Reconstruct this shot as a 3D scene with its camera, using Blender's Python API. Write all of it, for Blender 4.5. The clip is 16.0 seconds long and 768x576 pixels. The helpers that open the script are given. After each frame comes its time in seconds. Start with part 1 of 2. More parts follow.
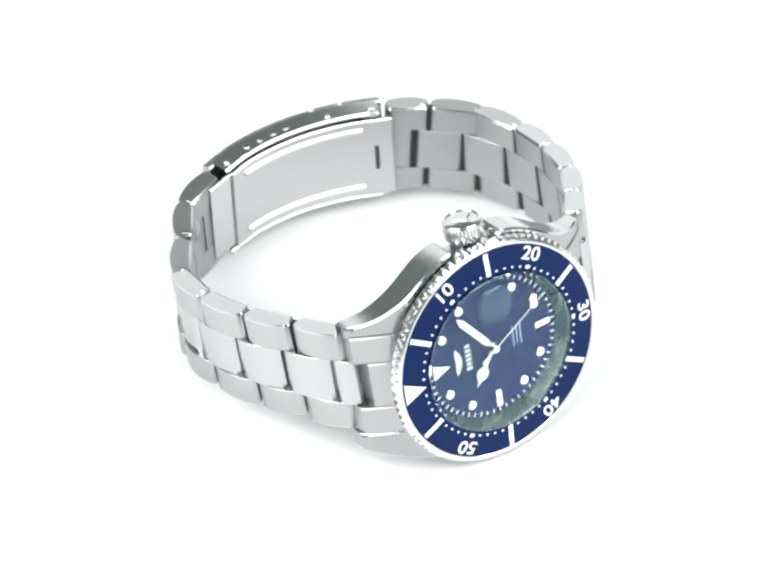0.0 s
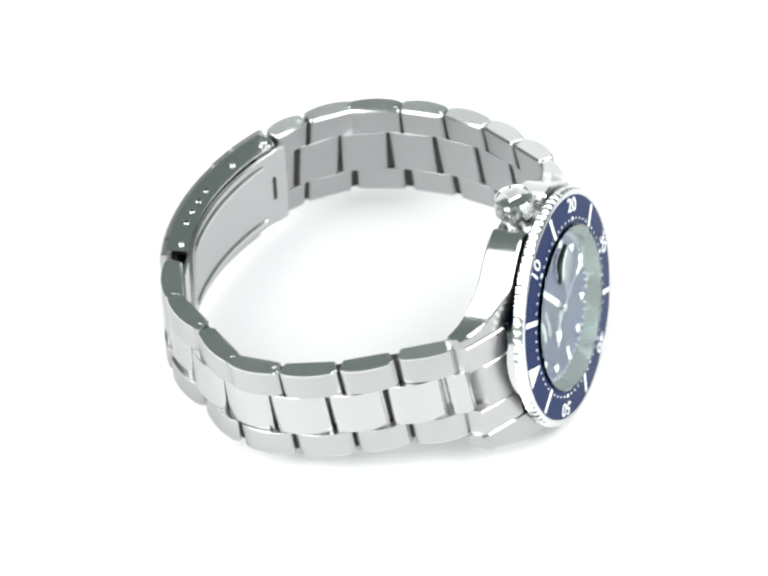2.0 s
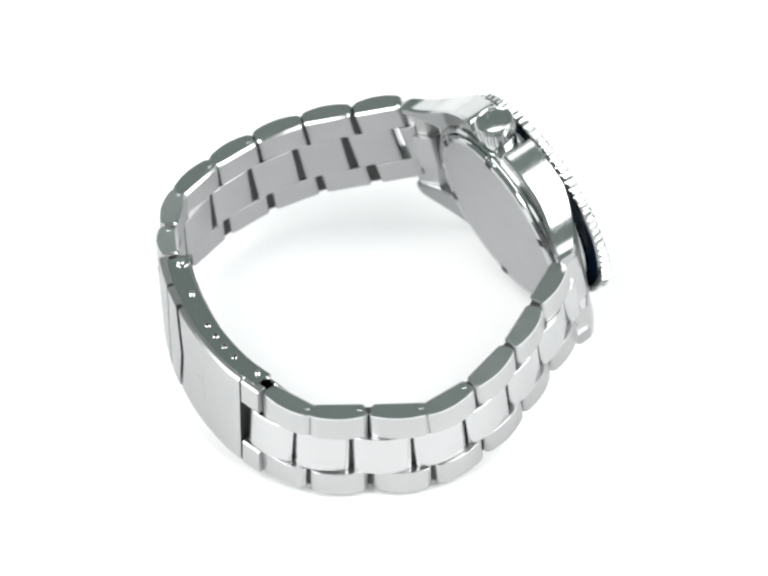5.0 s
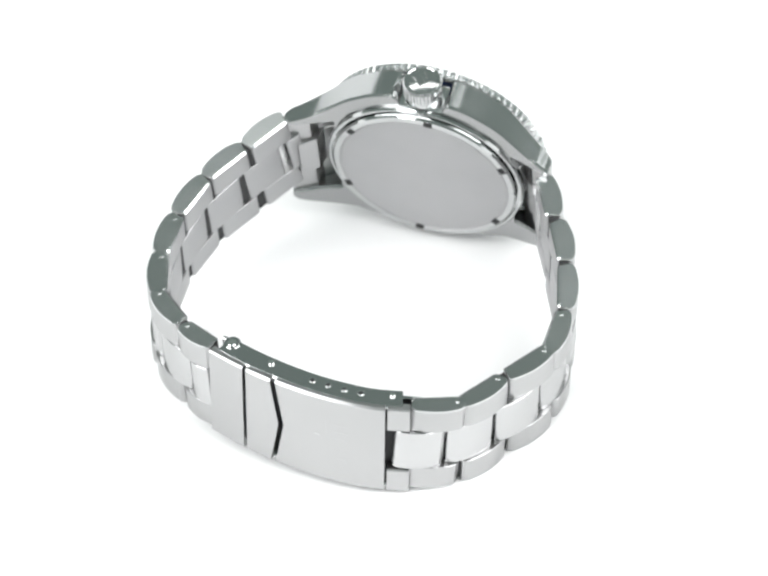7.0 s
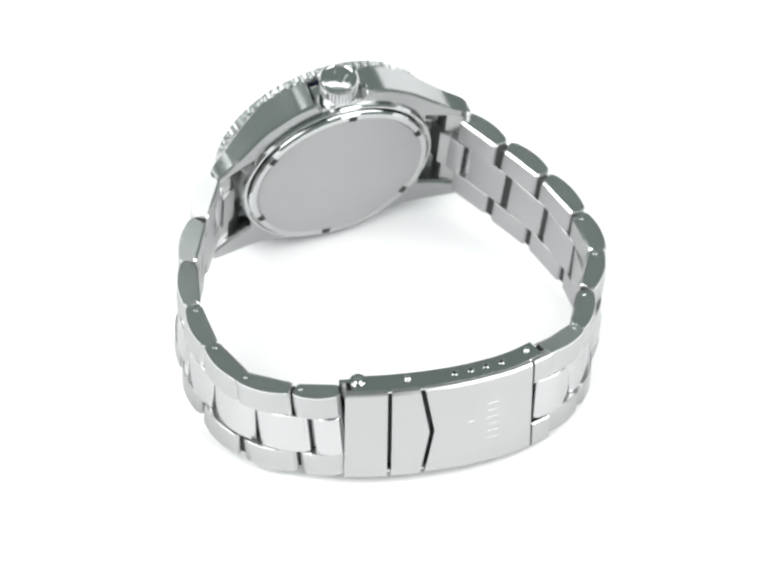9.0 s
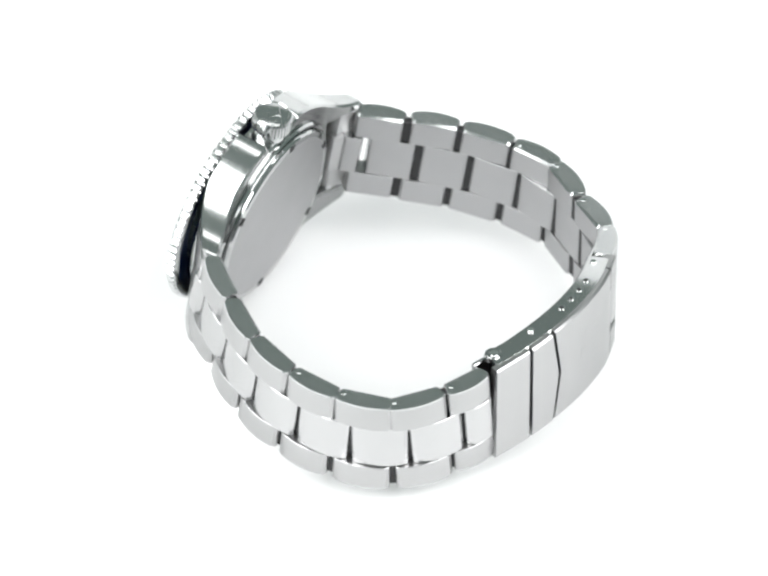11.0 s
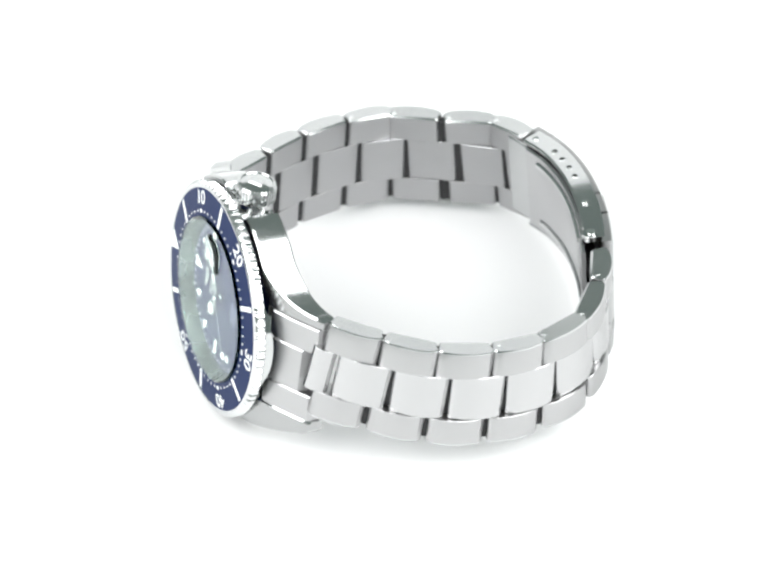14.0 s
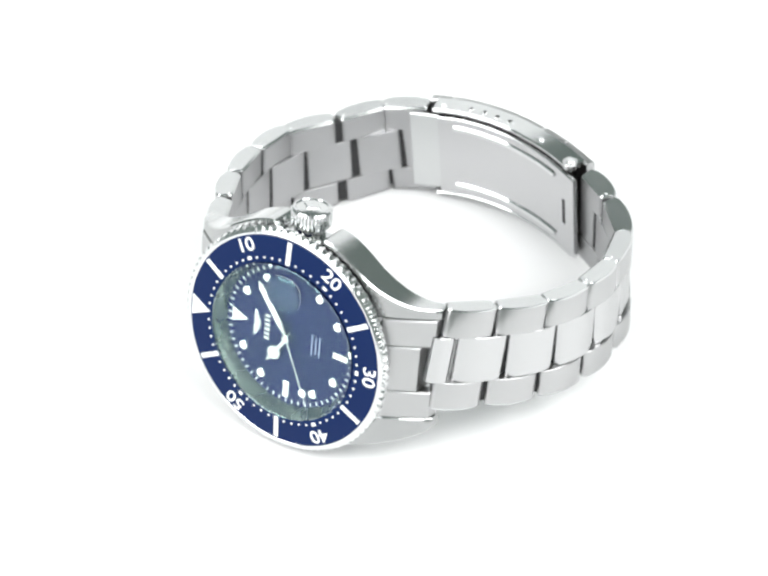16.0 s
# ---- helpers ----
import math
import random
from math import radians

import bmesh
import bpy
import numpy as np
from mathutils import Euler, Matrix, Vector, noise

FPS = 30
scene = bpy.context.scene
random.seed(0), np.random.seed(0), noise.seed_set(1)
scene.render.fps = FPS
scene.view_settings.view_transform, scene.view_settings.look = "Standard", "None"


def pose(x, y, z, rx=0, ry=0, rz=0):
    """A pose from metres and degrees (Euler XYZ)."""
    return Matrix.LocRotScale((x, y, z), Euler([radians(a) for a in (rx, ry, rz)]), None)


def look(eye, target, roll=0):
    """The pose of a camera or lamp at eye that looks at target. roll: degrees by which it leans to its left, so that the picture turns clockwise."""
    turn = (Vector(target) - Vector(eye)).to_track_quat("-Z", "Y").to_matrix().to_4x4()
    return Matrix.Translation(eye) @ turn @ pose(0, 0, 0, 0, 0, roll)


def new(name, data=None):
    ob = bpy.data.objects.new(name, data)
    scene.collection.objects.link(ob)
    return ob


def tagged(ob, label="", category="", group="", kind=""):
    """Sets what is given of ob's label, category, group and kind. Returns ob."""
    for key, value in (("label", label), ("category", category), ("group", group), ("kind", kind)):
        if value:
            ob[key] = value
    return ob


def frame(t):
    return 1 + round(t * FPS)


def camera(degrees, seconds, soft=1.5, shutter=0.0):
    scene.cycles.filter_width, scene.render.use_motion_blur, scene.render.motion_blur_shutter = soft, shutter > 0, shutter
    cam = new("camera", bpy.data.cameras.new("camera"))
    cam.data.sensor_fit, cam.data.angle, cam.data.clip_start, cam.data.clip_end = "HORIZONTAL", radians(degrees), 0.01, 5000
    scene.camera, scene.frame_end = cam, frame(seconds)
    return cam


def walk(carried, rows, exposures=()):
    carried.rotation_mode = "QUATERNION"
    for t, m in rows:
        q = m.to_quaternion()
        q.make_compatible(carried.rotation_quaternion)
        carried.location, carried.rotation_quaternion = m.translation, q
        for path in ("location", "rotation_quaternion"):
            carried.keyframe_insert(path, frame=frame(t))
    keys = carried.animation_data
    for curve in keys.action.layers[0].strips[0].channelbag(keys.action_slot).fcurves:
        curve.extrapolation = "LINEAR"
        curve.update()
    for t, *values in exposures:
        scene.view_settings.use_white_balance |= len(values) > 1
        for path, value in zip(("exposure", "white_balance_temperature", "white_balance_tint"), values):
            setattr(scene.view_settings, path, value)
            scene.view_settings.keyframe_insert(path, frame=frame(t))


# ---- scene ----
# All sizes of the watch are in millimetres and become metres when its meshes are made.
MM = 0.001
BASE = 13.2          # height of the turning table's origin over the support, mm
FOV, TILT, LEAN, FAR = 12.70, 42.443, -2.212, 579.59

cam = camera(FOV, 16.0, soft=2.6)
cam.data.dof.use_dof, cam.data.dof.focus_distance, cam.data.dof.aperture_fstop = True, 0.560, 30
_e = radians(TILT)
AIM = Vector((0, 0, BASE)) * MM
EYE = AIM + Vector((0, -math.cos(_e), math.sin(_e))) * FAR * MM
walk(cam, [(0, look(EYE, AIM, LEAN)), (16, look(EYE, AIM, LEAN))])

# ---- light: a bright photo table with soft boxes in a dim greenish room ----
world = bpy.data.worlds.new("studio")
scene.world = world
world.use_nodes = True
world.node_tree.nodes["Background"].inputs[0].default_value = (0.205, 0.248, 0.232, 1)
world.node_tree.nodes["Background"].inputs[1].default_value = 1.15


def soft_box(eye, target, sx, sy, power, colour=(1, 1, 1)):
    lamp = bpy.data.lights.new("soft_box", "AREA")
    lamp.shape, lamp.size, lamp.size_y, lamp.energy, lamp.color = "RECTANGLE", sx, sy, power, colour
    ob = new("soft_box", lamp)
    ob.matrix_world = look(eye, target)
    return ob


soft_box((-0.72, -0.42, 0.78), (0, 0, 0.02), 1.0, 1.0, 19.0)
soft_box((0.72, -0.42, 0.78), (0, 0, 0.02), 1.0, 1.0, 19.0)
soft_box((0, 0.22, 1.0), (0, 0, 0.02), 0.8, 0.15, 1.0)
scene.view_settings.exposure = 0.0


# ---- materials ----
def material(name, colour, rough=0.5, metal=0.0):
    m = bpy.data.materials.new(name)
    m.use_nodes = True
    b = m.node_tree.nodes["Principled BSDF"]
    b.inputs["Base Color"].default_value = (*colour, 1)
    b.inputs["Roughness"].default_value = rough
    b.inputs["Metallic"].default_value = metal
    return m, m.node_tree, b


def grain(name, colour, rough, metal, stretch, bump, spread=0.08, strength=0.15):
    """A surface with fine grain drawn out along one of its own axes, and faint smears at a larger scale."""
    m, nt, b = material(name, colour, rough, metal)
    n, l = nt.nodes, nt.links
    co = n.new("ShaderNodeTexCoord")
    mp = n.new("ShaderNodeMapping")
    mp.inputs["Scale"].default_value = stretch
    fine = n.new("ShaderNodeTexNoise")
    fine.inputs["Scale"].default_value, fine.inputs["Detail"].default_value = 1.0, 4
    wide = n.new("ShaderNodeTexNoise")
    wide.inputs["Scale"].default_value, wide.inputs["Detail"].default_value = 180, 3
    l.new(co.outputs["Object"], mp.inputs[0])
    l.new(mp.outputs[0], fine.inputs[0])
    l.new(co.outputs["Object"], wide.inputs[0])
    add = n.new("ShaderNodeMath")
    add.operation = "MULTIPLY_ADD"
    l.new(wide.outputs[0], add.inputs[0])
    add.inputs[1].default_value, add.inputs[2].default_value = 2 * spread, rough - spread
    l.new(add.outputs[0], b.inputs["Roughness"])
    bp = n.new("ShaderNodeBump")
    bp.inputs["Strength"].default_value, bp.inputs["Distance"].default_value = strength, bump
    l.new(fine.outputs[0], bp.inputs["Height"])
    l.new(bp.outputs[0], b.inputs["Normal"])
    return m


BRUSHED = grain("brushed_steel", (0.43, 0.43, 0.433), 0.31, 1, (300, 6000, 6000), 0.00002, 0.06, 0.07)
SATIN = grain("satin_steel", (0.50, 0.50, 0.504), 0.2, 1, (300, 3000, 3000), 0.00001, 0.015, 0.0)
POLISHED = grain("polished_steel", (0.55, 0.56, 0.56), 0.08, 1, (900, 900, 900), 0.00001, 0.03, 0.05)
FLANK = grain("flank_steel", (0.55, 0.56, 0.56), 0.15, 1, (900, 900, 900), 0.00001, 0.04, 0.05)
BEZEL = grain("bezel_steel", (0.66, 0.67, 0.67), 0.17, 1, (900, 900, 900), 0.00001, 0.04, 0.05)
LINK_END = grain("link_end_steel", (0.54, 0.55, 0.55), 0.21, 1, (900, 900, 900), 0.00001, 0.04, 0.05)
CASE_STEEL = grain("case_steel", (0.37, 0.375, 0.375), 0.22, 1, (900, 900, 900), 0.00001, 0.04, 0.05)
CROWN_STEEL = grain("crown_steel", (0.58, 0.59, 0.59), 0.13, 1, (900, 900, 900), 0.00001, 0.05, 0.06)
DULL = grain("dull_inner_steel", (0.44, 0.44, 0.445), 0.5, 1, (300, 7000, 7000), 0.00002)
MIRROR = grain("mirror_steel", (0.70, 0.71, 0.71), 0.06, 1, (700, 700, 700), 0.00001, 0.03, 0.04)
INNER = grain("pressed_steel", (0.52, 0.52, 0.525), 0.2, 1, (300, 2500, 2500), 0.00001, 0.05, 0.05)
BLUE = grain("blue_aluminium", (0.0015, 0.0125, 0.068), 0.42, 0.0, (4000, 4000, 4000), 0.00001, 0.05, 0.08)
DIAL = grain("blue_dial_lacquer", (0.005, 0.005, 0.058), 0.42, 0.0, (5000, 5000, 5000), 0.00001, 0.05, 0.02)
for _m in (BLUE, DIAL):
    _m.node_tree.nodes["Principled BSDF"].inputs["Specular IOR Level"].default_value = 0.12
WHITE = material("white_print", (0.85, 0.87, 0.86), 0.5)[0]
LUME = material("lume_paint", (0.84, 0.87, 0.83), 0.6)[0]
SILVER = material("silver_print", (0.30, 0.33, 0.48), 0.4, 0.4)[0]
# near-black that stands in for the shade in link gaps, slots and holes
RECESS_SHADE = material("recess_shade", (0.012, 0.012, 0.013), 0.6)[0]
REHAUT = grain("rehaut_steel", (0.28, 0.33, 0.31), 0.27, 1, (900, 900, 900), 0.00001)
GLASS, _nt, _b = material("mineral_glass", (0.93, 1.0, 0.98), 0.0)
_b.inputs["Transmission Weight"].default_value = 1.0
_b.inputs["IOR"].default_value = 1.38
_b.inputs["Specular Tint"].default_value = (0.5, 0.9, 0.86, 1)
TABLE = grain("white_table", (0.78, 0.78, 0.783), 0.6, 0, (400, 400, 400), 0.00005, 0.05, 0.05)


# ---- mesh helpers ----
def part(name, bm, mat, parent, label="", smooth=True, m=None, more=()):
    bmesh.ops.recalc_face_normals(bm, faces=bm.faces[:])
    me = bpy.data.meshes.new(name)
    bm.to_mesh(me)
    bm.free()
    me.transform(Matrix.Scale(MM, 4))
    me.materials.append(mat)
    for other in more:
        me.materials.append(other)
    if smooth:
        me.shade_smooth()
        me.set_sharp_from_angle(angle=radians(32))
    return place(name, me, parent, label, m)


def place(name, me, parent, label="", m=None):
    """An object on a mesh, at a pose in millimetres in its parent's space."""
    ob = new(name, me)
    ob.parent = parent
    if m is not None:
        m = m.copy()
        m.translation = m.translation * MM
        ob.matrix_basis = m
    if label:
        tagged(ob, label)
    return ob


def rings(bm, loops, close=True, caps=True):
    """Skin successive closed loops of points."""
    vs = [[bm.verts.new(p) for p in loop] for loop in loops]
    n = len(vs[0])
    for a, b in zip(vs, vs[1:]):
        for i in range(n):
            bm.faces.new((a[i], a[(i + 1) % n], b[(i + 1) % n], b[i]))
    if caps:
        bm.faces.new(vs[0][::-1])
        bm.faces.new(vs[-1])
    return vs


def revolve(profile, n, wobble=None, closed=True):
    """A ring or disc round z from (radius, height) pairs."""
    bm = bmesh.new()
    cols = []
    for i in range(n):
        a = 2 * math.pi * i / n
        col = []
        for j, (r, z) in enumerate(profile):
            rr = r - (wobble(i, j) if wobble else 0)
            col.append(bm.verts.new((rr * math.cos(a), rr * math.sin(a), z)))
        cols.append(col)
    k = len(profile)
    for i in range(n):
        a, b = cols[i], cols[(i + 1) % n]
        for j in range(k if closed else k - 1):
            bm.faces.new((a[j], b[j], b[(j + 1) % k], a[(j + 1) % k]))
    if not closed:
        bm.faces.new([c[0] for c in cols][::-1])
        bm.faces.new([c[-1] for c in cols])
    return bm


def chamfered(y0, y1, z0, z1, c, ct=None):
    """An octagon in (y, z): a rectangle with its corners cut."""
    ct = c if ct is None else ct
    return [(y0 + c, z0), (y1 - c, z0), (y1, z0 + c), (y1, z1 - ct), (y1 - ct, z1), (y0 + ct, z1), (y0, z1 - ct), (y0, z0 + c)]


def block(x0, x1, y0, y1, z0, z1, c=0.2, crown=0.0, n=4):
    """A block with cut edges, whose top may be bowed along x."""
    bm = bmesh.new()
    loops = []
    xs = [x0, x0 + c] + [x0 + c + (x1 - x0 - 2 * c) * i / n for i in range(1, n)] + [x1 - c, x1]
    for i, x in enumerate(xs):
        f = (2 * (x - x0) / (x1 - x0) - 1) ** 2
        end = c if i in (0, len(xs) - 1) else 0
        loops.append([(x, y, z) for y, z in chamfered(y0 + end, y1 - end, z0 + end, z1 - crown * f - end, c)])
    rings(bm, loops)
    return bm


def slab(points, z0, z1, c=0.0):
    """A flat piece from an outline in (x, y)."""
    bm = bmesh.new()
    loops = [[(x, y, z0) for x, y in points], [(x, y, z1 - c) for x, y in points]]
    if c:
        mx, my = sum(p[0] for p in points) / len(points), sum(p[1] for p in points) / len(points)
        loops.append([(x + c * (mx - x) / max(0.3, math.hypot(mx - x, my - y)), y + c * (my - y) / max(0.3, math.hypot(mx - x, my - y)), z1) for x, y in points])
    rings(bm, loops)
    return bm


def letters(name, text, size, mat, parent, m, deep=0.06, wide=1.0):
    cu = bpy.data.curves.new(name, "FONT")
    cu.body, cu.size, cu.extrude = text, size, deep
    cu.align_x = cu.align_y = "CENTER"
    cu.offset = 0.035
    tmp = new(name, cu)
    me = bpy.data.meshes.new_from_object(tmp.evaluated_get(bpy.context.evaluated_depsgraph_get()))
    bpy.data.objects.remove(tmp)
    me.transform(Matrix.Diagonal((wide * MM, MM, MM, 1)))
    me.materials.clear()
    me.materials.append(mat)
    return place(name, me, parent, "", m)


# ---- the support ----
def sheet(name, sx, y0, y1, z0, z1, label):
    """A white board with rounded rims."""
    me_bm = block(-sx, sx, y0, y1, z0, z1, 0.004)
    me = bpy.data.meshes.new(name)
    bmesh.ops.recalc_face_normals(me_bm, faces=me_bm.faces[:])
    me_bm.to_mesh(me)
    me_bm.free()
    me.materials.append(TABLE)
    return tagged(new(name, me), label, "backdrop", kind="structure")


sheet("table_surface", 0.8, -0.7, 0.7, -0.02, 0.0, "plain white photo table under soft light")
sheet("backdrop", 0.6, 0.71, 0.73, -0.02, 0.50, "white card standing behind the photo table")

# ---- the watch ----
watch = tagged(new("wristwatch"), "polished steel diver's wristwatch with blue dial, lying on its side", "wristwatch")
AX = Vector((-0.9871, 0.1583, 0.0227)).normalized()
N = Vector((0.1596, 0.9663, 0.2018)).normalized()
AY = N.cross(AX).normalized()
AX = AY.cross(N)
CASE = Matrix((AX, AY, N)).transposed().to_4x4()
CASE.translation = Vector((6.82, 32.10, 7.91 + BASE))


def clock(minute, r, z=0.0):
    """The pose at a minute's place on the face, its y axis pointing outwards."""
    a = 2 * math.pi * minute / 60
    d = Vector((-math.cos(a), math.sin(a), 0))
    m = Matrix((d.cross(Vector((0, 0, 1))), d, Vector((0, 0, 1)))).transposed().to_4x4()
    m.translation = d * r + Vector((0, 0, z))
    return m


def flank(x, side):
    """Half the case's width at x; side 1 is the crown's, with its guards."""
    a = abs(x)
    if side < 0:
        return 11.4 + 5.7 * max(0.0, 1 - (a / 23.9) ** 2) ** 0.8
    guard = 11.3 + 8.4 * (0.5 + 0.5 * math.cos(math.pi * min(1.0, max(0.0, a - 4.2) / 18.6)))
    if a < 3.7:
        return 17.9
    if a < 5.0:
        return 17.9 + (guard - 17.9) * math.sin((a - 3.7) / 1.3 * math.pi / 2)
    return guard


def lug_top(a):
    return -2.3 if a < 13 else -2.3 - 5.7 * ((a - 13) / 9.8) ** 1.4


def lug_low(a):
    return -8.0 if a < 13 else -8.0 - 3.3 * ((a - 13) / 9.8) ** 1.4


def polish(bm):
    """The flanks take the second, mirror-like steel."""
    bm.normal_update()
    for f in bm.faces:
        if abs(f.normal.y) > 0.45:
            f.material_index = 1


def ribs(y0, y1, z0, z1):
    """A section of the case: narrow bevels above and below a tall flank."""
    w = min(0.45, (y1 - y0) * 0.3)
    return [(y0 + w, z0), (y1 - w, z0), (y1, z0 + 0.4), (y1, z1 - 0.3), (y1 - 0.3, z1), (y0 + 0.3, z1), (y0, z1 - 0.3), (y0, z0 + 0.4)]


def build_case():
    bm = bmesh.new()
    xs = sorted([-15.6 + 31.2 * i / 56 for i in range(57)] + [-3.7, 3.7, -5, 5])
    for side in (-1, 1):
        loops = []
        for x in xs:
            y = math.sqrt(max(0.0, 14.2 ** 2 - x * x)) - 0.3
            y0, y1 = sorted((side * y, side * flank(x, side)))
            loops.append([(x, yy, z) for yy, z in ribs(y0, y1, lug_low(abs(x)), lug_top(abs(x)))])
        rings(bm, loops)
    polish(bm)
    body = part("case", bm, CASE_STEEL, watch, "steel case with mirror-polished flanks and crown guards", m=CASE, more=(FLANK,))
    for sx in (-1, 1):
        for sy in (-1, 1):
            bm = bmesh.new()
            loops = []
            for i in range(17):
                a = 15.6 + (7.3 if sx < 0 else 8.3) * i / 16
                o = flank(a, sy)
                end = (0.0, 0.2, 0.6)[max(0, i - 14)]
                y0, y1 = sorted((sy * 9.25, sy * (o - end * 0.5)))
                loops.append([(sx * a, y, z) for y, z in ribs(y0, y1, lug_low(a) + end * 0.6, lug_top(a) - end * 0.6)])
            rings(bm, loops)
            polish(bm)
            part("lug", bm, CASE_STEEL, body, "curved lug, brushed above and polished outside", more=(FLANK,))
    return body


case = build_case()

# bezel ring with a coin edge, insert, marks and numerals
TEETH = 84
bezel = part("bezel", revolve([(18.3, -1.9), (19.35, -1.9), (19.8, -1.6), (19.85, -0.6), (19.35, -0.15), (19.0, 0.0), (18.7, -0.02), (18.3, -0.3)], TEETH * 4,
                              lambda i, j: (0.5 if j in (2, 3) else 0) * (0, 0, 0.25, 1)[i % 4]), BEZEL, watch, "polished steel coin-edge bezel", False, CASE)
part("bezel_insert", revolve([(13.95, -0.7), (18.65, -0.7), (18.65, -0.08), (14.1, 0.28), (13.95, 0.2)], 128), BLUE, bezel, "blue aluminium bezel insert")


def on_insert(r):
    return 0.28 - (r - 14.1) * 0.36 / 4.55 + 0.01


slope = Matrix.Rotation(-math.atan(0.36 / 4.55), 4, "X")
_bar = slab([(-0.42, -2.0), (0.42, -2.0), (0.42, 2.0), (-0.42, 2.0)], 0, 0.05)
bar = part("bezel_mark", _bar, WHITE, bezel, "white five-minute bar", False, clock(5, 16.3, on_insert(16.3)) @ slope)
for mnt in (15, 25, 35, 45, 55):
    place("bezel_mark", bar.data, bezel, "", clock(mnt, 16.3, on_insert(16.3)) @ slope)
part("bezel_triangle", slab([(-1.9, 1.9), (0, -1.9), (1.9, 1.9)], 0, 0.06), WHITE, bezel, "white triangle at twelve", False, clock(0, 16.4, on_insert(16.4)) @ slope)
dot = part("minute_dot", slab([(0.2 * math.cos(i * 0.785), 0.2 * math.sin(i * 0.785)) for i in range(8)], 0, 0.05), WHITE, bezel, "", False, clock(1, 14.75, on_insert(14.75)))
for mnt in range(2, 60):
    if mnt % 5:
        place("minute_dot", dot.data, bezel, "", clock(mnt, 14.75, on_insert(14.75)))
tick = part("numeral_tick", slab([(-0.4, -0.3), (0.4, -0.3), (0.4, 0.3), (-0.4, 0.3)], 0, 0.05), WHITE, bezel, "", False, clock(10, 14.8, on_insert(14.8)))
for mnt in (20, 30, 40, 50):
    place("numeral_tick", tick.data, bezel, "", clock(mnt, 14.8, on_insert(14.8)))
for mnt in (10, 20, 30, 40, 50):
    letters("numeral", str(mnt), 3.2, WHITE, bezel, clock(mnt, 16.95, on_insert(16.95)) @ slope, 0.03, 1.16)

# dial, rehaut, markers
part("rehaut", revolve([(13.95, -2.6), (13.95, -0.1), (13.7, -0.1), (12.7, -2.42), (12.7, -2.6)], 128), REHAUT, watch, "bright steel inner ring round the dial", m=CASE)
dial = part("dial", revolve([(0.3, -2.58), (13.2, -2.58), (13.2, -2.4), (0.3, -2.4)], 96), DIAL, watch, "deep blue dial", m=CASE)
DZ = -2.39


def disc(r, z0, z1, n=20):
    return slab([(r * math.cos(2 * math.pi * i / n), r * math.sin(2 * math.pi * i / n)) for i in range(n)], z0, z1, 0.06)


first = None
for h in (1, 2, 4, 5, 7, 8, 10, 11):
    m = clock(h * 5, 10.4, DZ)
    if first is None:
        first = part("hour_dot", disc(0.85, 0, 0.22), MIRROR, dial, "steel-rimmed luminous dot", True, m)
        spot = part("hour_paint", disc(0.66, 0.2, 0.27), LUME, dial, "", True, m)
    else:
        place("hour_dot", first.data, dial, "", m)
        place("hour_paint", spot.data, dial, "", m)
for h in (6, 9):
    m = clock(h * 5, 10.1, DZ)
    part("hour_bar", slab([(-0.6, -1.5), (0.6, -1.5), (0.6, 1.5), (-0.6, 1.5)], 0, 0.22, 0.06), MIRROR, dial, "", True, m)
    part("bar_paint", slab([(-0.42, -1.3), (0.42, -1.3), (0.42, 1.3), (-0.42, 1.3)], 0.2, 0.27), LUME, dial, "", False, m)
m = clock(0, 10.0, DZ)
part("hour_triangle", slab([(-1.45, 1.6), (0, -1.9), (1.45, 1.6)], 0, 0.22, 0.06), MIRROR, dial, "", True, m)
part("triangle_paint", slab([(-1.1, 1.35), (0, -1.4), (1.1, 1.35)], 0.2, 0.27), LUME, dial, "", False, m)
stroke = part("minute_stroke", slab([(-0.09, -0.35), (0.09, -0.35), (0.09, 0.35), (-0.09, 0.35)], 0, 0.03), WHITE, dial, "", False, clock(1, 12.15, DZ))
for mnt in range(2, 61):
    place("minute_stroke", stroke.data, dial, "", clock(mnt, 12.15, DZ))

# winged emblem, maker's name and small print as plain shapes
face = clock(0, 0, DZ)
up12 = lambda x, y: face @ Matrix.Translation((x, y, 0))
part("emblem", slab([(-2.6, 0.5), (-0.8, 0.7), (0, 0.5), (0.8, 0.7), (2.6, 0.5), (1.6, -0.3), (0.5, -0.7), (-0.5, -0.7), (-1.6, -0.3)], 0, 0.15, 0.05), MIRROR, dial, "raised silver winged emblem", True, up12(0, 6.6))
for k in range(6):
    part("name_bar", slab([(-0.27, -0.55), (0.27, -0.55), (0.27, 0.55), (-0.27, 0.55)], 0, 0.12, 0.04), MIRROR, dial, "", True, up12(-2.1 + 0.84 * k, 4.6))
for k, wd in enumerate((2.0, 1.5, 1.9)):
    part("print_bar", slab([(-wd, -0.11), (wd, -0.11), (wd, 0.11), (-wd, 0.11)], 0, 0.03), SILVER, dial, "", False, up12(0, -4.3 - 0.75 * k))

# hands
def hand_pose(minute, z):
    return CASE @ clock(minute, 0, z)


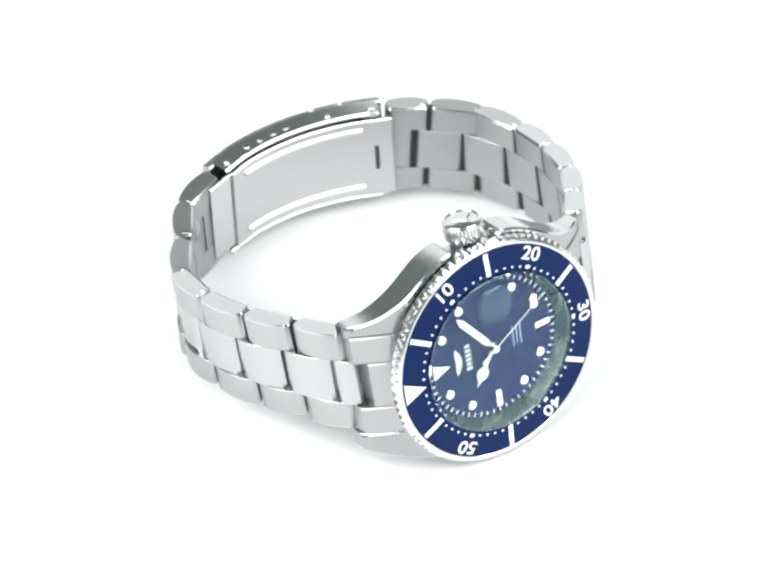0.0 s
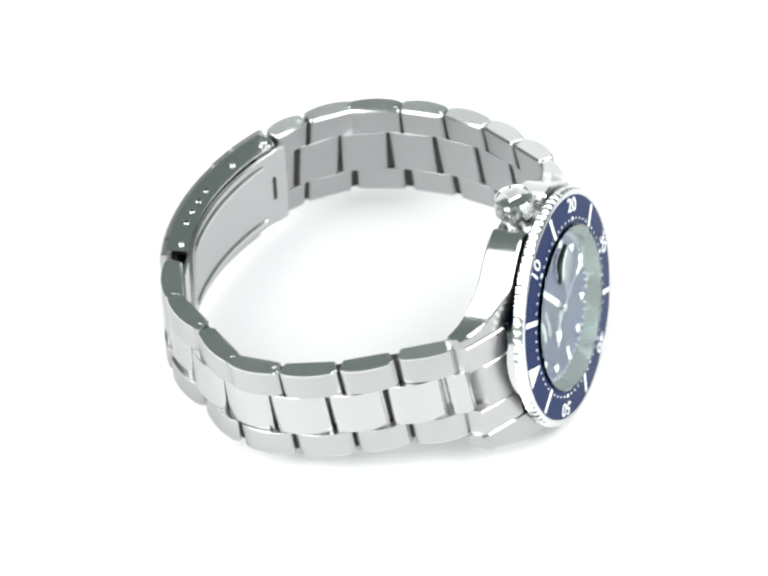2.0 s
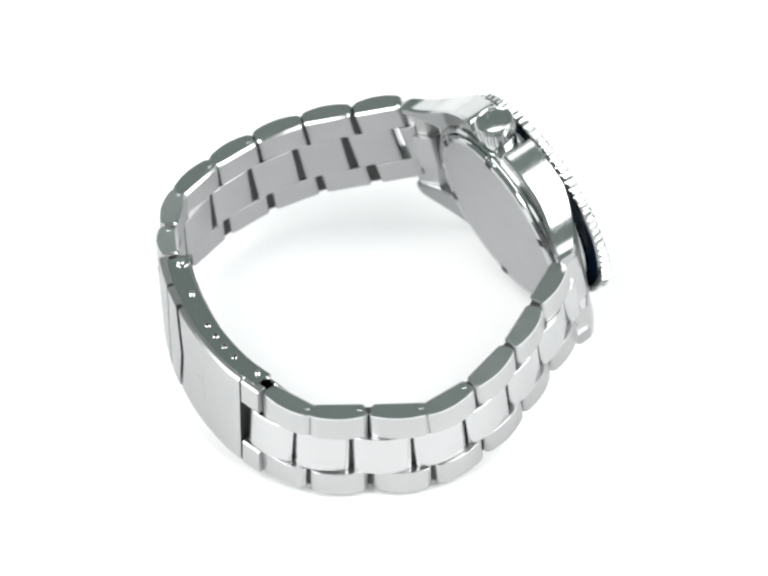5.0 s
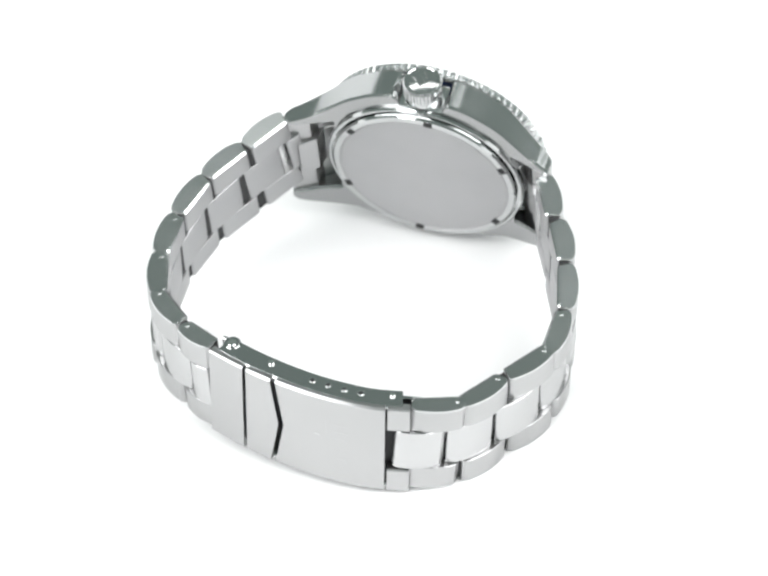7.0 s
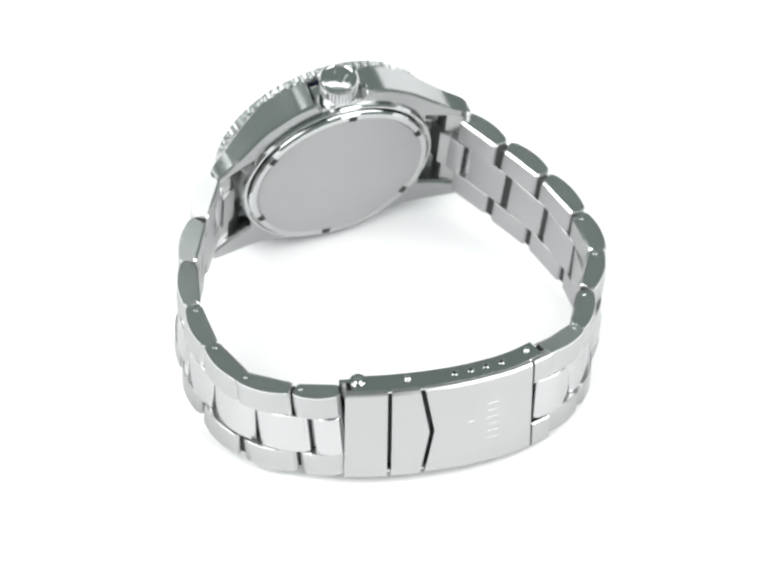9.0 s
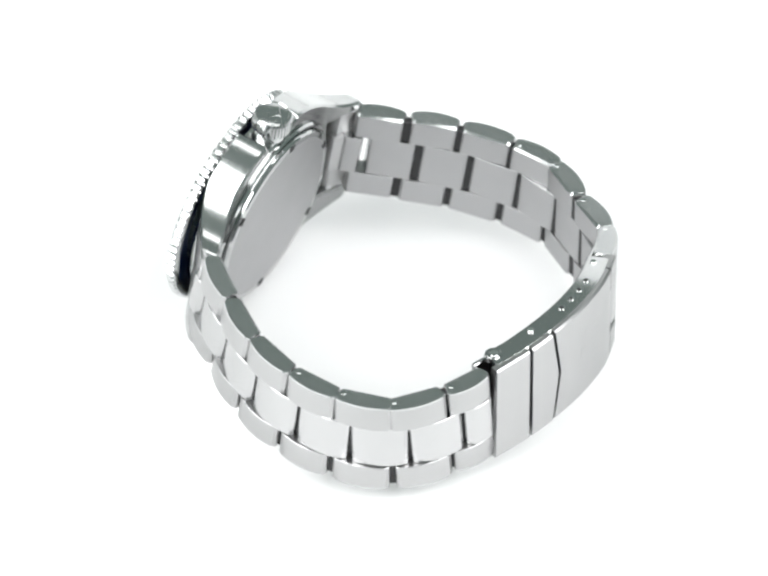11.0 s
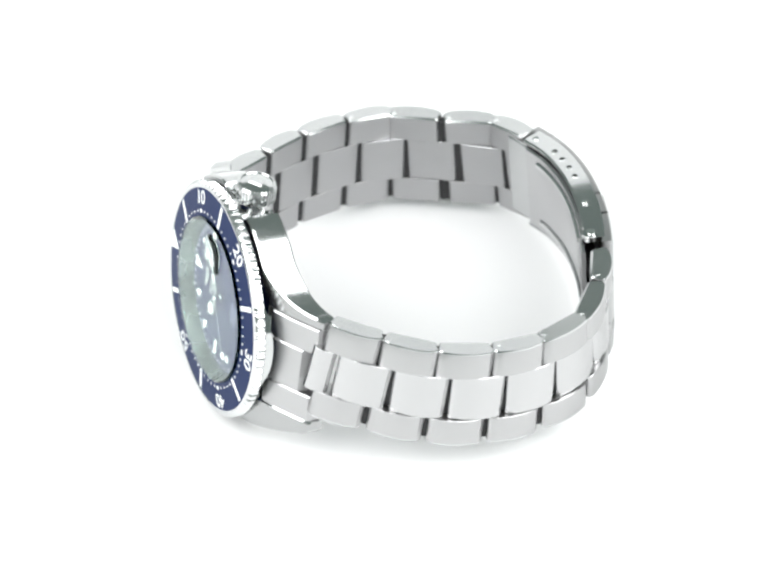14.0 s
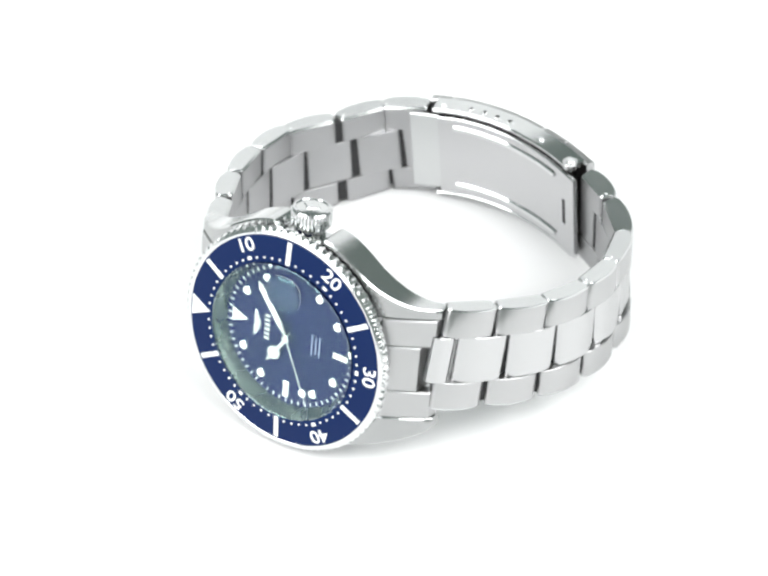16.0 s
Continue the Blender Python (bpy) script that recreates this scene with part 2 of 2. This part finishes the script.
hour = part("hour_hand", slab([(-0.35, -0.8), (0.35, -0.8), (0.35, 3.3), (1.15, 4.0), (1.25, 5.0), (0.8, 5.8), (0.35, 6.1), (0, 7.4), (-0.35, 6.1), (-0.8, 5.8), (-1.25, 5.0), (-1.15, 4.0), (-0.35, 3.3)], 0, 0.18, 0.05), MIRROR, watch, "silver hour hand", True, hand_pose(50.75, -1.95))
part("hour_lume", slab([(0.85 * math.cos(i * 0.6283), 4.85 + 0.85 * math.sin(i * 0.6283)) for i in range(10)], 0.16, 0.21), LUME, hour)
minute = part("minute_hand", slab([(-0.35, -0.8), (0.35, -0.8), (0.4, 1.5), (0.62, 2.2), (0.62, 9.2), (0, 10.6), (-0.62, 9.2), (-0.62, 2.2), (-0.4, 1.5)], 0, 0.18, 0.05), MIRROR, watch, "silver minute hand", True, hand_pose(8.8, -1.55))
part("minute_lume", slab([(-0.42, 2.4), (0.42, 2.4), (0.42, 9.0), (0, 9.9), (-0.42, 9.0)], 0.16, 0.21), LUME, minute)
second = part("second_hand", slab([(-0.3, -3.2), (0.3, -3.2), (0.14, 0), (0.1, 12.0), (-0.1, 12.0), (-0.14, 0)], 0, 0.1), MIRROR, watch, "thin silver second hand", False, hand_pose(25, -1.15))
part("second_dot", disc(0.7, -0.05, 0.14), LUME, second, "luminous dot", True, Matrix.Translation((0, 9.6, 0)))
part("hub", disc(0.75, -2.4, -0.85), MIRROR, watch, "", True, CASE)

# crystal and its date lens
crystal = part("crystal", revolve([(0.01, 0.05), (13.9, 0.05), (13.9, 0.5), (13.6, 0.7), (0.01, 0.7)], 96), GLASS, watch, "flat mineral crystal", m=CASE)
crystal.visible_shadow = False
lens = bmesh.new()
DOME = [(1.0, 0.0), (0.99, 0.1), (0.94, 0.22), (0.85, 0.36), (0.7, 0.5), (0.5, 0.62), (0.3, 0.68), (0.1, 0.7)]
rings(lens, [[(3.3 * k * math.copysign(abs(math.cos(a)) ** 0.75, math.cos(a)), 3.1 * k * math.copysign(abs(math.sin(a)) ** 0.75, math.sin(a)), z) for a in [2 * math.pi * i / 40 for i in range(40)]] for k, z in DOME])
lens_ob = part("date_lens", lens, GLASS, crystal, "raised magnifier over the date", True, clock(15, 9.2, 0.705))
lens_ob.visible_shadow = False

# crown
CR = CASE @ Matrix.Translation((0, 0, -5.66)) @ Matrix.Rotation(-math.pi / 2, 4, "X")
crown = part("crown", revolve([(0.05, 18.0), (2.6, 18.0), (2.6, 19.3), (3.1, 19.5), (3.35, 19.9), (3.35, 22.2), (3.05, 22.65), (2.7, 22.75), (2.55, 22.6), (1.6, 22.8), (0.05, 22.9)], 216,
                              lambda i, j: 0.28 if j in (4, 5) and i % 6 in (0, 1) else 0), CROWN_STEEL, watch, "knurled bright steel crown", m=CR)
part("crown_emblem", slab([(-1.7, 0), (0, 1.5), (1.7, 0), (0, -1.5)], 22.6, 23.05, 0.25), CROWN_STEEL, crown)

# case back
back = part("case_back", revolve([(0.05, -2.75), (17.0, -2.75), (17.5, -4.0), (17.5, -8.4), (17.2, -8.7), (16.8, -8.7), (16.7, -8.3), (16.5, -8.3), (16.4, -9.1), (16.1, -9.4), (15.2, -9.5), (14.95, -9.3), (14.8, -9.4), (0.05, -9.4)], 128), DULL, watch, "plain satin steel case back with a polished rim", m=CASE, more=(POLISHED,))
for f in back.data.polygons:
    if math.hypot(f.center.x, f.center.y) > 0.0152 or abs(f.normal.z) < 0.5:
        f.material_index = 1
# no cut is made: near-black blocks draw the shade of the slots
for k in range(6):
    part("key_slot", block(-0.75, 0.75, -0.55, 0.55, -9.55, -9.2, 0.06), RECESS_SHADE, back, "", False, clock(k * 10 + 4.0, 15.4))

# bracelet: its middle line rises towards the case and sags at the far end
def lift(x, y):
    near = 0.0105 * max(0, y - 15) ** 2
    x, y = x / 30, y / 30
    return near + 4.854 - 1.437 * x + 4.115 * y - 1.892 * x * x + 0.803 * x * y - 0.069 * y * y + 0.782 * x ** 3 - 0.899 * y ** 3


def on_band(x, y):
    return Vector((x, y, lift(x, y) + BASE))


def lay(x, y):
    """The way across the band, upwards; it leans outwards near the case."""
    k = min(1.0, max(0.0, (y - 8) / 12))
    return Vector((0.04 - 0.05 * k, -0.10 - 0.003 * y - 0.04 * k, 1)).normalized()


OUTER_A = [(27.5, 18.9), (30.4, 9.9), (33.0, 1.1), (33.9, -8.7), (32.2, -18.0), (25.4, -25.4), (18.9, -32.7), (9.8, -35.1)]
OUTER_B = [(-18.4, 26.9), (-24.9, 20.5), (-31.1, 13.5), (-35.1, 4.9), (-36.6, -4.3), (-35.3, -14.2), (-29.2, -22.0), (-22.5, -26.9)]


def band_pose(p, q):
    """x along the band, y across it (upwards), z outwards."""
    mid = ((p[0] + q[0]) / 2, (p[1] + q[1]) / 2)
    p, q = on_band(*p), on_band(*q)
    x = (q - p).normalized()
    z = x.cross(lay(*mid)).normalized()
    if z.dot(Vector((mid[0], mid[1] + 3, 0))) < 0:
        x, z = -x, -z
    m = Matrix((x, z.cross(x), z)).transposed().to_4x4()
    m.translation = (p + q) / 2
    return m, (q - p).length


def along(a, b, f):
    return (a[0] + (b[0] - a[0]) * f, a[1] + (b[1] - a[1]) * f)


ROW = 4.15     # half the middle row
EDGE = 9.3     # half the band
THICK = 3.65
PROUD = 1.05     # how far the outer faces stand out from the line of the gaps


def oval(h, thick, r_out, r_in, bowed_by, pinch):
    """The plan of a link: a bar with rounded ends, a slightly bowed outer side and a shorter inner one, as (x, z)."""
    pts = []
    for i in range(9):
        x = -h + r_out + (2 * h - 2 * r_out) * i / 8
        pts.append((x, -bowed_by * (x / h) ** 2))
    hi = h - pinch
    for cx, cz, r, a0, steps in ((h - r_out, -bowed_by - r_out, r_out, 90, (15, 45, 75, 90)), (hi - r_in, -thick + r_in, r_in, 0, (0, 30, 60, 90)),
                                 (-hi + r_in, -thick + r_in, r_in, -90, (0, 30, 60, 90)), (-h + r_out, -bowed_by - r_out, r_out, 180, (0, 30, 60))):
        for k in steps:
            a = radians(a0 - k)
            pts.append((cx + r * math.cos(a), cz + r * math.sin(a)))
    return pts


def link(h, y0, y1, thick=THICK, r_out=0.6, r_in=0.6, bowed_by=0.85, up=0.0, c0=0.07, c1=0.07, pinch=0.45):
    """A link from y0 to y1; a wide bevel marks its polished outer end."""
    bm = bmesh.new()
    pts = oval(h, thick, r_out, r_in, bowed_by, pinch)
    def inner(c):
        """The outline at an end: a wide bevel towards the wrist, a narrow one outwards."""
        if c < 0.1:
            return [(x * (1 - c / h), -thick / 2 + (z + thick / 2) * (1 - 2 * c / thick)) for x, z in pts]
        return [(x * (1 - 0.18 / h), z - 0.1 + 0.5 * min(1.0, max(0.0, -z / thick - 0.55) / 0.4)) for x, z in pts]

    loops = [[(x, y0, z + up) for x, z in inner(c0)], [(x, y0 + c0, z + up) for x, z in pts], [(x, y1 - c1, z + up) for x, z in pts], [(x, y1, z + up) for x, z in inner(c1)]]
    rings(bm, loops)
    bm.normal_update()
    for f in bm.faces:
        y = f.calc_center_median().y
        if abs(f.normal.y) > 0.3 and ((y > (y0 + y1) / 2 and c1 > 0.1) or (y < (y0 + y1) / 2 and c0 > 0.1)):
            f.material_index = 1
        elif f.normal.z < -0.4:
            f.material_index = 2
    return bm


def side_of_band(gaps, reach):
    for i, (p, q) in enumerate(zip(gaps, gaps[1:])):
        m, n = band_pose(p, q)
        h = n / 2 - 0.24
        e = EDGE - 0.05 * i
        for y0, y1 in ((ROW + 0.05, e), (-e, -ROW - 0.05)):
            ob = part("outer_link", link(h, y0, y1, up=PROUD, c0=0.3 if y0 < 0 else 0.07, c1=0.3 if y0 > 0 else 0.07), BRUSHED, watch, "", True, m, (LINK_END, DULL))
            if y0 > 0 and i > 2:
                end = 1 if (m.to_3x3() @ Vector((1, 0, 0))).dot(on_band(*p) - on_band(*q)) > 0 else -1
                part("pin_head", disc(0.42, 0, 0.12, 12), POLISHED, ob, "small bright pin head", True, Matrix.Translation((end * (h - 1.25), y1 - 0.03, -1.25)) @ Matrix.Rotation(-math.pi / 2, 4, "X"))
        if i < len(gaps) - 2:
            # bars between the links, coloured near-black to give the gaps their shade
            c, nn = band_pose(along(p, q, 0.91), along(q, gaps[i + 2], 0.09))
            for y0, y1 in ((ROW + 0.1, e - 0.6), (-e + 0.6, -ROW - 0.1)):
                part("shaded_hinge_bar", block(-nn / 2, nn / 2, y0, y1, -THICK + PROUD + 0.35, -0.55, 0.1), RECESS_SHADE, watch, "", False, c)
    mids = [along(a, b, 0.3) for a, b in zip(gaps, gaps[1:])]
    mids.append(along(gaps[-2], gaps[-1], reach))
    for p, q in zip(mids, mids[1:]):
        m, n = band_pose(p, q)
        part("center_link", link(n / 2 - 0.24, -ROW, ROW, THICK - 0.1, up=PROUD + 0.08), SATIN, watch, "polished centre link", True, m, (POLISHED, DULL))
    for p, q, r in zip(mids, mids[1:], mids[2:]):
        # the centre row's gaps get their shade from near-black bars too
        c, nn = band_pose(along(p, q, 0.91), along(q, r, 0.09))
        part("shaded_hinge_bar", block(-nn / 2, nn / 2, -ROW + 0.1, ROW - 0.1, -THICK + PROUD + 0.4, -0.5, 0.1), RECESS_SHADE, watch, "", False, c)
    return mids


mids_a = side_of_band(OUTER_A, 1.23)
mids_b = side_of_band(OUTER_B, 1.0)


def end_links(sx):
    more = 0 if sx < 0 else 1.1
    for y0, y1, reach in ((ROW + 0.05, 9.2, 22.5 + more), (-ROW, ROW, 20.7 + more), (-9.2, -ROW - 0.05, 22.5 + more)):
        bm = bmesh.new()
        loops = []
        for i in range(11):
            a = 16.5 + (reach - 16.5) * i / 10
            top = lug_top(a) + 0.1
            loops.append([(sx * a, y, z) for y, z in chamfered(y0, y1, top - 1.6 if i < 5 else min(top - 2.2, -9.0 - 2.0 * (i - 5) / 5), top, 0.15, 0.25)])
        rings(bm, loops)
        part("end_link", bm, BRUSHED, watch, "", True, CASE)


end_links(-1)
end_links(1)
# short centre links between the end links and the first whole ones
for gaps, mids in ((OUTER_A, mids_a), (OUTER_B, mids_b)):
    m, n = band_pose(along(*gaps[:2], -0.17), mids[0])
    part("center_link", link(n / 2 - 0.2, -ROW, ROW, THICK - 0.1, bowed_by=0.5, up=0.75), SATIN, watch, "short polished centre link", True, m, (POLISHED, DULL))

# folding clasp
CLASP = [(-22.2, -27.0), (-17.4, -29.8), (-12.2, -32.2), (-6.8, -34.1), (-1.3, -35.3), (4.2, -35.8), (9.6, -35.3)]
FOLD = [(-22.0, -26.7), (-17.3, -29.5), (-12.1, -31.9), (-6.7, -33.8), (-1.3, -35.0), (4.2, -35.5), (9.6, -35.0)]


def bow(f, path):
    """A point on a smooth curve through the stations of a path, f from 0 to 1."""
    n = len(path) - 1
    if f < 0:
        return Vector(path[0]) + (Vector(path[1]) - Vector(path[0])) * f * n
    if f > 1:
        return Vector(path[n]) + (Vector(path[n]) - Vector(path[n - 1])) * (f - 1) * n
    i = min(int(f * n), n - 1)
    t = f * n - i
    g = lambda k: Vector(path[max(0, min(n, k))])
    p0, p1, p2, p3 = g(i - 1), g(i), g(i + 1), g(i + 2)
    return 0.5 * ((2 * p1) + (p2 - p0) * t + (2 * p0 - 5 * p1 + 4 * p2 - p3) * t * t + (3 * p1 - p0 - 3 * p2 + p3) * t ** 3)


def bowed(f0, f1, y0, y1, z0, z1, c=0.2, n=12, start=None, end=None, path=CLASP):
    """A plate that follows a curve; start(y) and end(y) shift its two ends along."""
    bm = bmesh.new()
    loops = []
    section = chamfered(y0, y1, z0, z1, c)
    if start or end:
        half = [y0, y0 + c] + [(y0 + (y1 - y0) * k / 8) for k in range(1, 8)] + [y1 - c, y1]
        section = [(y, z0) for y in half] + [(y, z1 - (c if y in (y0, y1) else 0)) for y in half[::-1]]
    for i in range(n + 1):
        loop = []
        for y, z in section:
            a = f0 + (start(y) if start else 0)
            b = f1 + (end(y) if end else 0)
            f = a + (b - a) * i / n
            t = (bow(f + 0.02, path) - bow(f - 0.02, path)).normalized()
            v = bow(f, path)
            o = Vector((t.y, -t.x))
            if o.dot(v) < 0:
                o = -o
            w = on_band(*v) + lay(*v) * y
            o3 = Vector((o.x, o.y, 0))
            loop.append(w + (o3 - lay(*v) * o3.dot(lay(*v))).normalized() * z)
        loops.append(loop)
    rings(bm, loops)
    return bm


HW = 9.55
point = lambda y: 0.045 * (1 - abs(y) / HW)
clasp = part("clasp", bowed(0.02, 0.985, HW - 0.9, HW, -3.4, 0.45, 0.25, 24, path=FOLD), POLISHED, watch, "brushed steel folding clasp with flip lock")
part("side_wall", bowed(0.02, 0.985, -HW, -HW + 0.9, -3.4, 0.45, 0.25, 24, path=FOLD), POLISHED, clasp, "polished clasp side")
part("lock_end", bowed(-0.018, 0.187, -HW, HW, -0.6, 1.05, 0.25, 8), BRUSHED, clasp, "brushed free end of the flip lock")
part("safety_flap", bowed(0.207, 0.338, -HW, HW, -0.9, 1.1, 0.35, 10, end=point), BRUSHED, clasp, "brushed flip-lock flap with a pointed edge")
part("cover", bowed(0.362, 0.90, -HW, HW, -0.9, 0.9, 0.35, 16, start=point), BRUSHED, clasp, "brushed clasp cover")
for y0, y1 in ((ROW + 0.4, HW), (-HW, -ROW - 0.4)):
    part("cover_end", bowed(0.91, 1.03, y0, y1, -0.9, 0.895, 0.25, 6), BRUSHED, clasp)
# near-black sheet added below the cover as the shade in its cut-out
part("cover_shade", bowed(0.1, 0.975, -HW + 1, HW - 1, -1.7, -1.0, 0.1, 16), RECESS_SHADE, clasp)
part("blade", bowed(-0.05, 0.95, -8.3, 8.3, -3.9, -3.1, 0.2, 22, path=FOLD), INNER, clasp, "polished inner blade")
for y in (-6.3, 6.3):
    part("blade_rail", bowed(0.12, 0.86, y - 0.5, y + 0.5, -4.25, -3.7, 0.22, 20, path=FOLD), MIRROR, clasp, "raised rail")


part("blade_tongue", bowed(0.9, 1.12, -7.6, 8.3, -3.5, -2.9, 0.15, 6, path=FOLD), POLISHED, clasp, "thin polished end of the blade")
# a near-black bar on the blade draws the slot's inner shade
part("blade_slot", bowed(0.035, 0.06, -2.6, 2.6, -3.95, -3.5, 0.05, 3, path=FOLD), RECESS_SHADE, clasp, "dark slot in the blade")


def on_edge(f, depth, path=FOLD):
    """The pose of something set into the upper edge of the clasp."""
    v, t = bow(f, path), (bow(f + 0.01, path) - bow(f - 0.01, path)).normalized()
    o = Vector((t.y, -t.x))
    if o.dot(v) < 0:
        o = -o
    m = Matrix((Vector((t.x, t.y, 0)), lay(*v).cross(Vector((t.x, t.y, 0))), lay(*v))).transposed().to_4x4()
    m.translation = on_band(v.x - o.x * depth, v.y - o.y * depth) + lay(*v) * HW
    return m


for f in (0.52, 0.605, 0.69, 0.775):
    part("hole_rim", disc(0.58, -0.2, 0.03, 16), MIRROR, clasp, "", True, on_edge(f, 1.7))
    # near-black disc painted as the shade inside a hole
    part("spring_bar_hole", disc(0.42, -0.3, 0.06, 14), RECESS_SHADE, clasp, "dark adjustment hole", False, on_edge(f, 1.7))
part("hinge_knuckle", disc(1.35, -1.0, 0.04, 20), POLISHED, clasp, "", True, on_edge(0.055, 2.2))
for f, r in ((0.055, 0.75), (0.29, 0.55), (0.93, 0.5)):
    part("rivet", disc(r, -0.2, 0.25, 14), MIRROR, clasp, "bright rivet head", True, on_edge(f, 2.0))
# the maker's name pressed into the cover, as plain bars
part("pressed_emblem", bowed(0.585, 0.625, -4.6, 4.4, 0.85, 0.925, 0.02, 3, start=lambda y: 0.03 * (abs(y) / 4.6) ** 2), BRUSHED, clasp, "winged emblem pressed into the cover")
part("pressed_emblem", bowed(0.565, 0.60, -1.0, 0.8, 0.85, 0.95, 0.03, 3), BRUSHED, clasp)
for k in range(6):
    part("pressed_bar", bowed(0.665, 0.725, -4.6 + 1.55 * k, -3.9 + 1.55 * k, 0.85, 0.925, 0.02, 3), BRUSHED, clasp)


# ---- what moves ----
# seconds, place and slight lean of the watch, and its turn
TURN = [(0.0, 1.63, 4.88, -2.15, -2.24, 1.32, -138.1),
        (0.5, 1.24, 3.89, -1.78, -1.95, 1.33, -129.45),
        (1.0, 0.97, 2.95, -1.42, -1.58, 1.33, -121.04),
        (1.5, 0.68, 1.89, -1.01, -1.14, 1.48, -112.62),
        (2.0, 0.42, 0.69, -0.67, -0.78, 1.64, -104.08),
        (2.5, 0.24, -0.38, -0.4, -0.33, 1.75, -95.66),
        (3.0, -0.16, -0.92, -0.32, -0.05, 1.74, -87.19),
        (3.5, -0.42, -0.59, -0.72, 0.16, 1.06, -77.82),
        (3.7, -0.45, -0.2, -1.03, 0.28, 0.57, -74.0),
        (5.8, -1.58, 0.28, -1.71, 1.28, 0.5, -32.49),
        (6.0, -1.58, 0.53, -1.87, 1.39, 0.36, -28.59),
        (6.5, -1.53, 1.16, -2.22, 1.64, 0.04, -19.14),
        (7.0, -1.48, 1.51, -2.34, 1.95, -0.14, -9.55),
        (7.5, -1.45, 1.94, -2.33, 2.28, -0.24, 0.24),
        (8.0, -1.24, 2.31, -2.49, 2.28, -0.19, 9.93),
        (8.5, -0.81, 2.26, -2.68, 2.15, -0.09, 19.55),
        (9.0, -0.39, 1.87, -2.49, 1.93, -0.1, 29.11),
        (9.2, -0.17, 1.8, -2.42, 1.87, -0.08, 33.0),
        (11.3, 1.49, -0.07, -0.92, 0.33, -1.02, 72.26),
        (11.5, 1.68, -0.03, -0.73, 0.37, -1.33, 75.97),
        (12.0, 1.87, -0.24, -0.27, 0.22, -1.94, 85.35),
        (12.5, 1.88, -0.53, 0.08, -0.11, -2.37, 95.1),
        (13.0, 2.13, -0.12, 0.08, -0.48, -2.39, 104.0),
        (13.5, 2.47, 0.88, -0.29, -0.77, -1.92, 112.15),
        (14.0, 2.7, 1.96, -0.79, -1.19, -1.38, 120.55),
        (14.5, 3.02, 3.1, -1.29, -1.55, -0.92, 128.93),
        (15.0, 3.3, 4.29, -1.84, -1.87, -0.37, 137.31),
        (15.5, 3.47, 5.12, -2.07, -2.02, 0.25, 145.09),
        (16.0, 3.66, 5.82, -2.14, -2.13, 0.68, 153.26)]


def motions():
    up = Matrix.Translation((0, 0, BASE * MM))
    walk(watch, [(t, pose(x * MM, y * MM, z * MM) @ up @ pose(0, 0, 0, rx, 0, 0) @ pose(0, 0, 0, 0, ry, 0) @ pose(0, 0, 0, 0, 0, a) @ up.inverted()) for t, x, y, z, rx, ry, a in TURN])
    rows = []
    for t in range(17):
        m = hand_pose(25 + t, -1.15)
        m.translation = m.translation * MM
        rows.append((t, m))
    walk(second, rows)


motions()
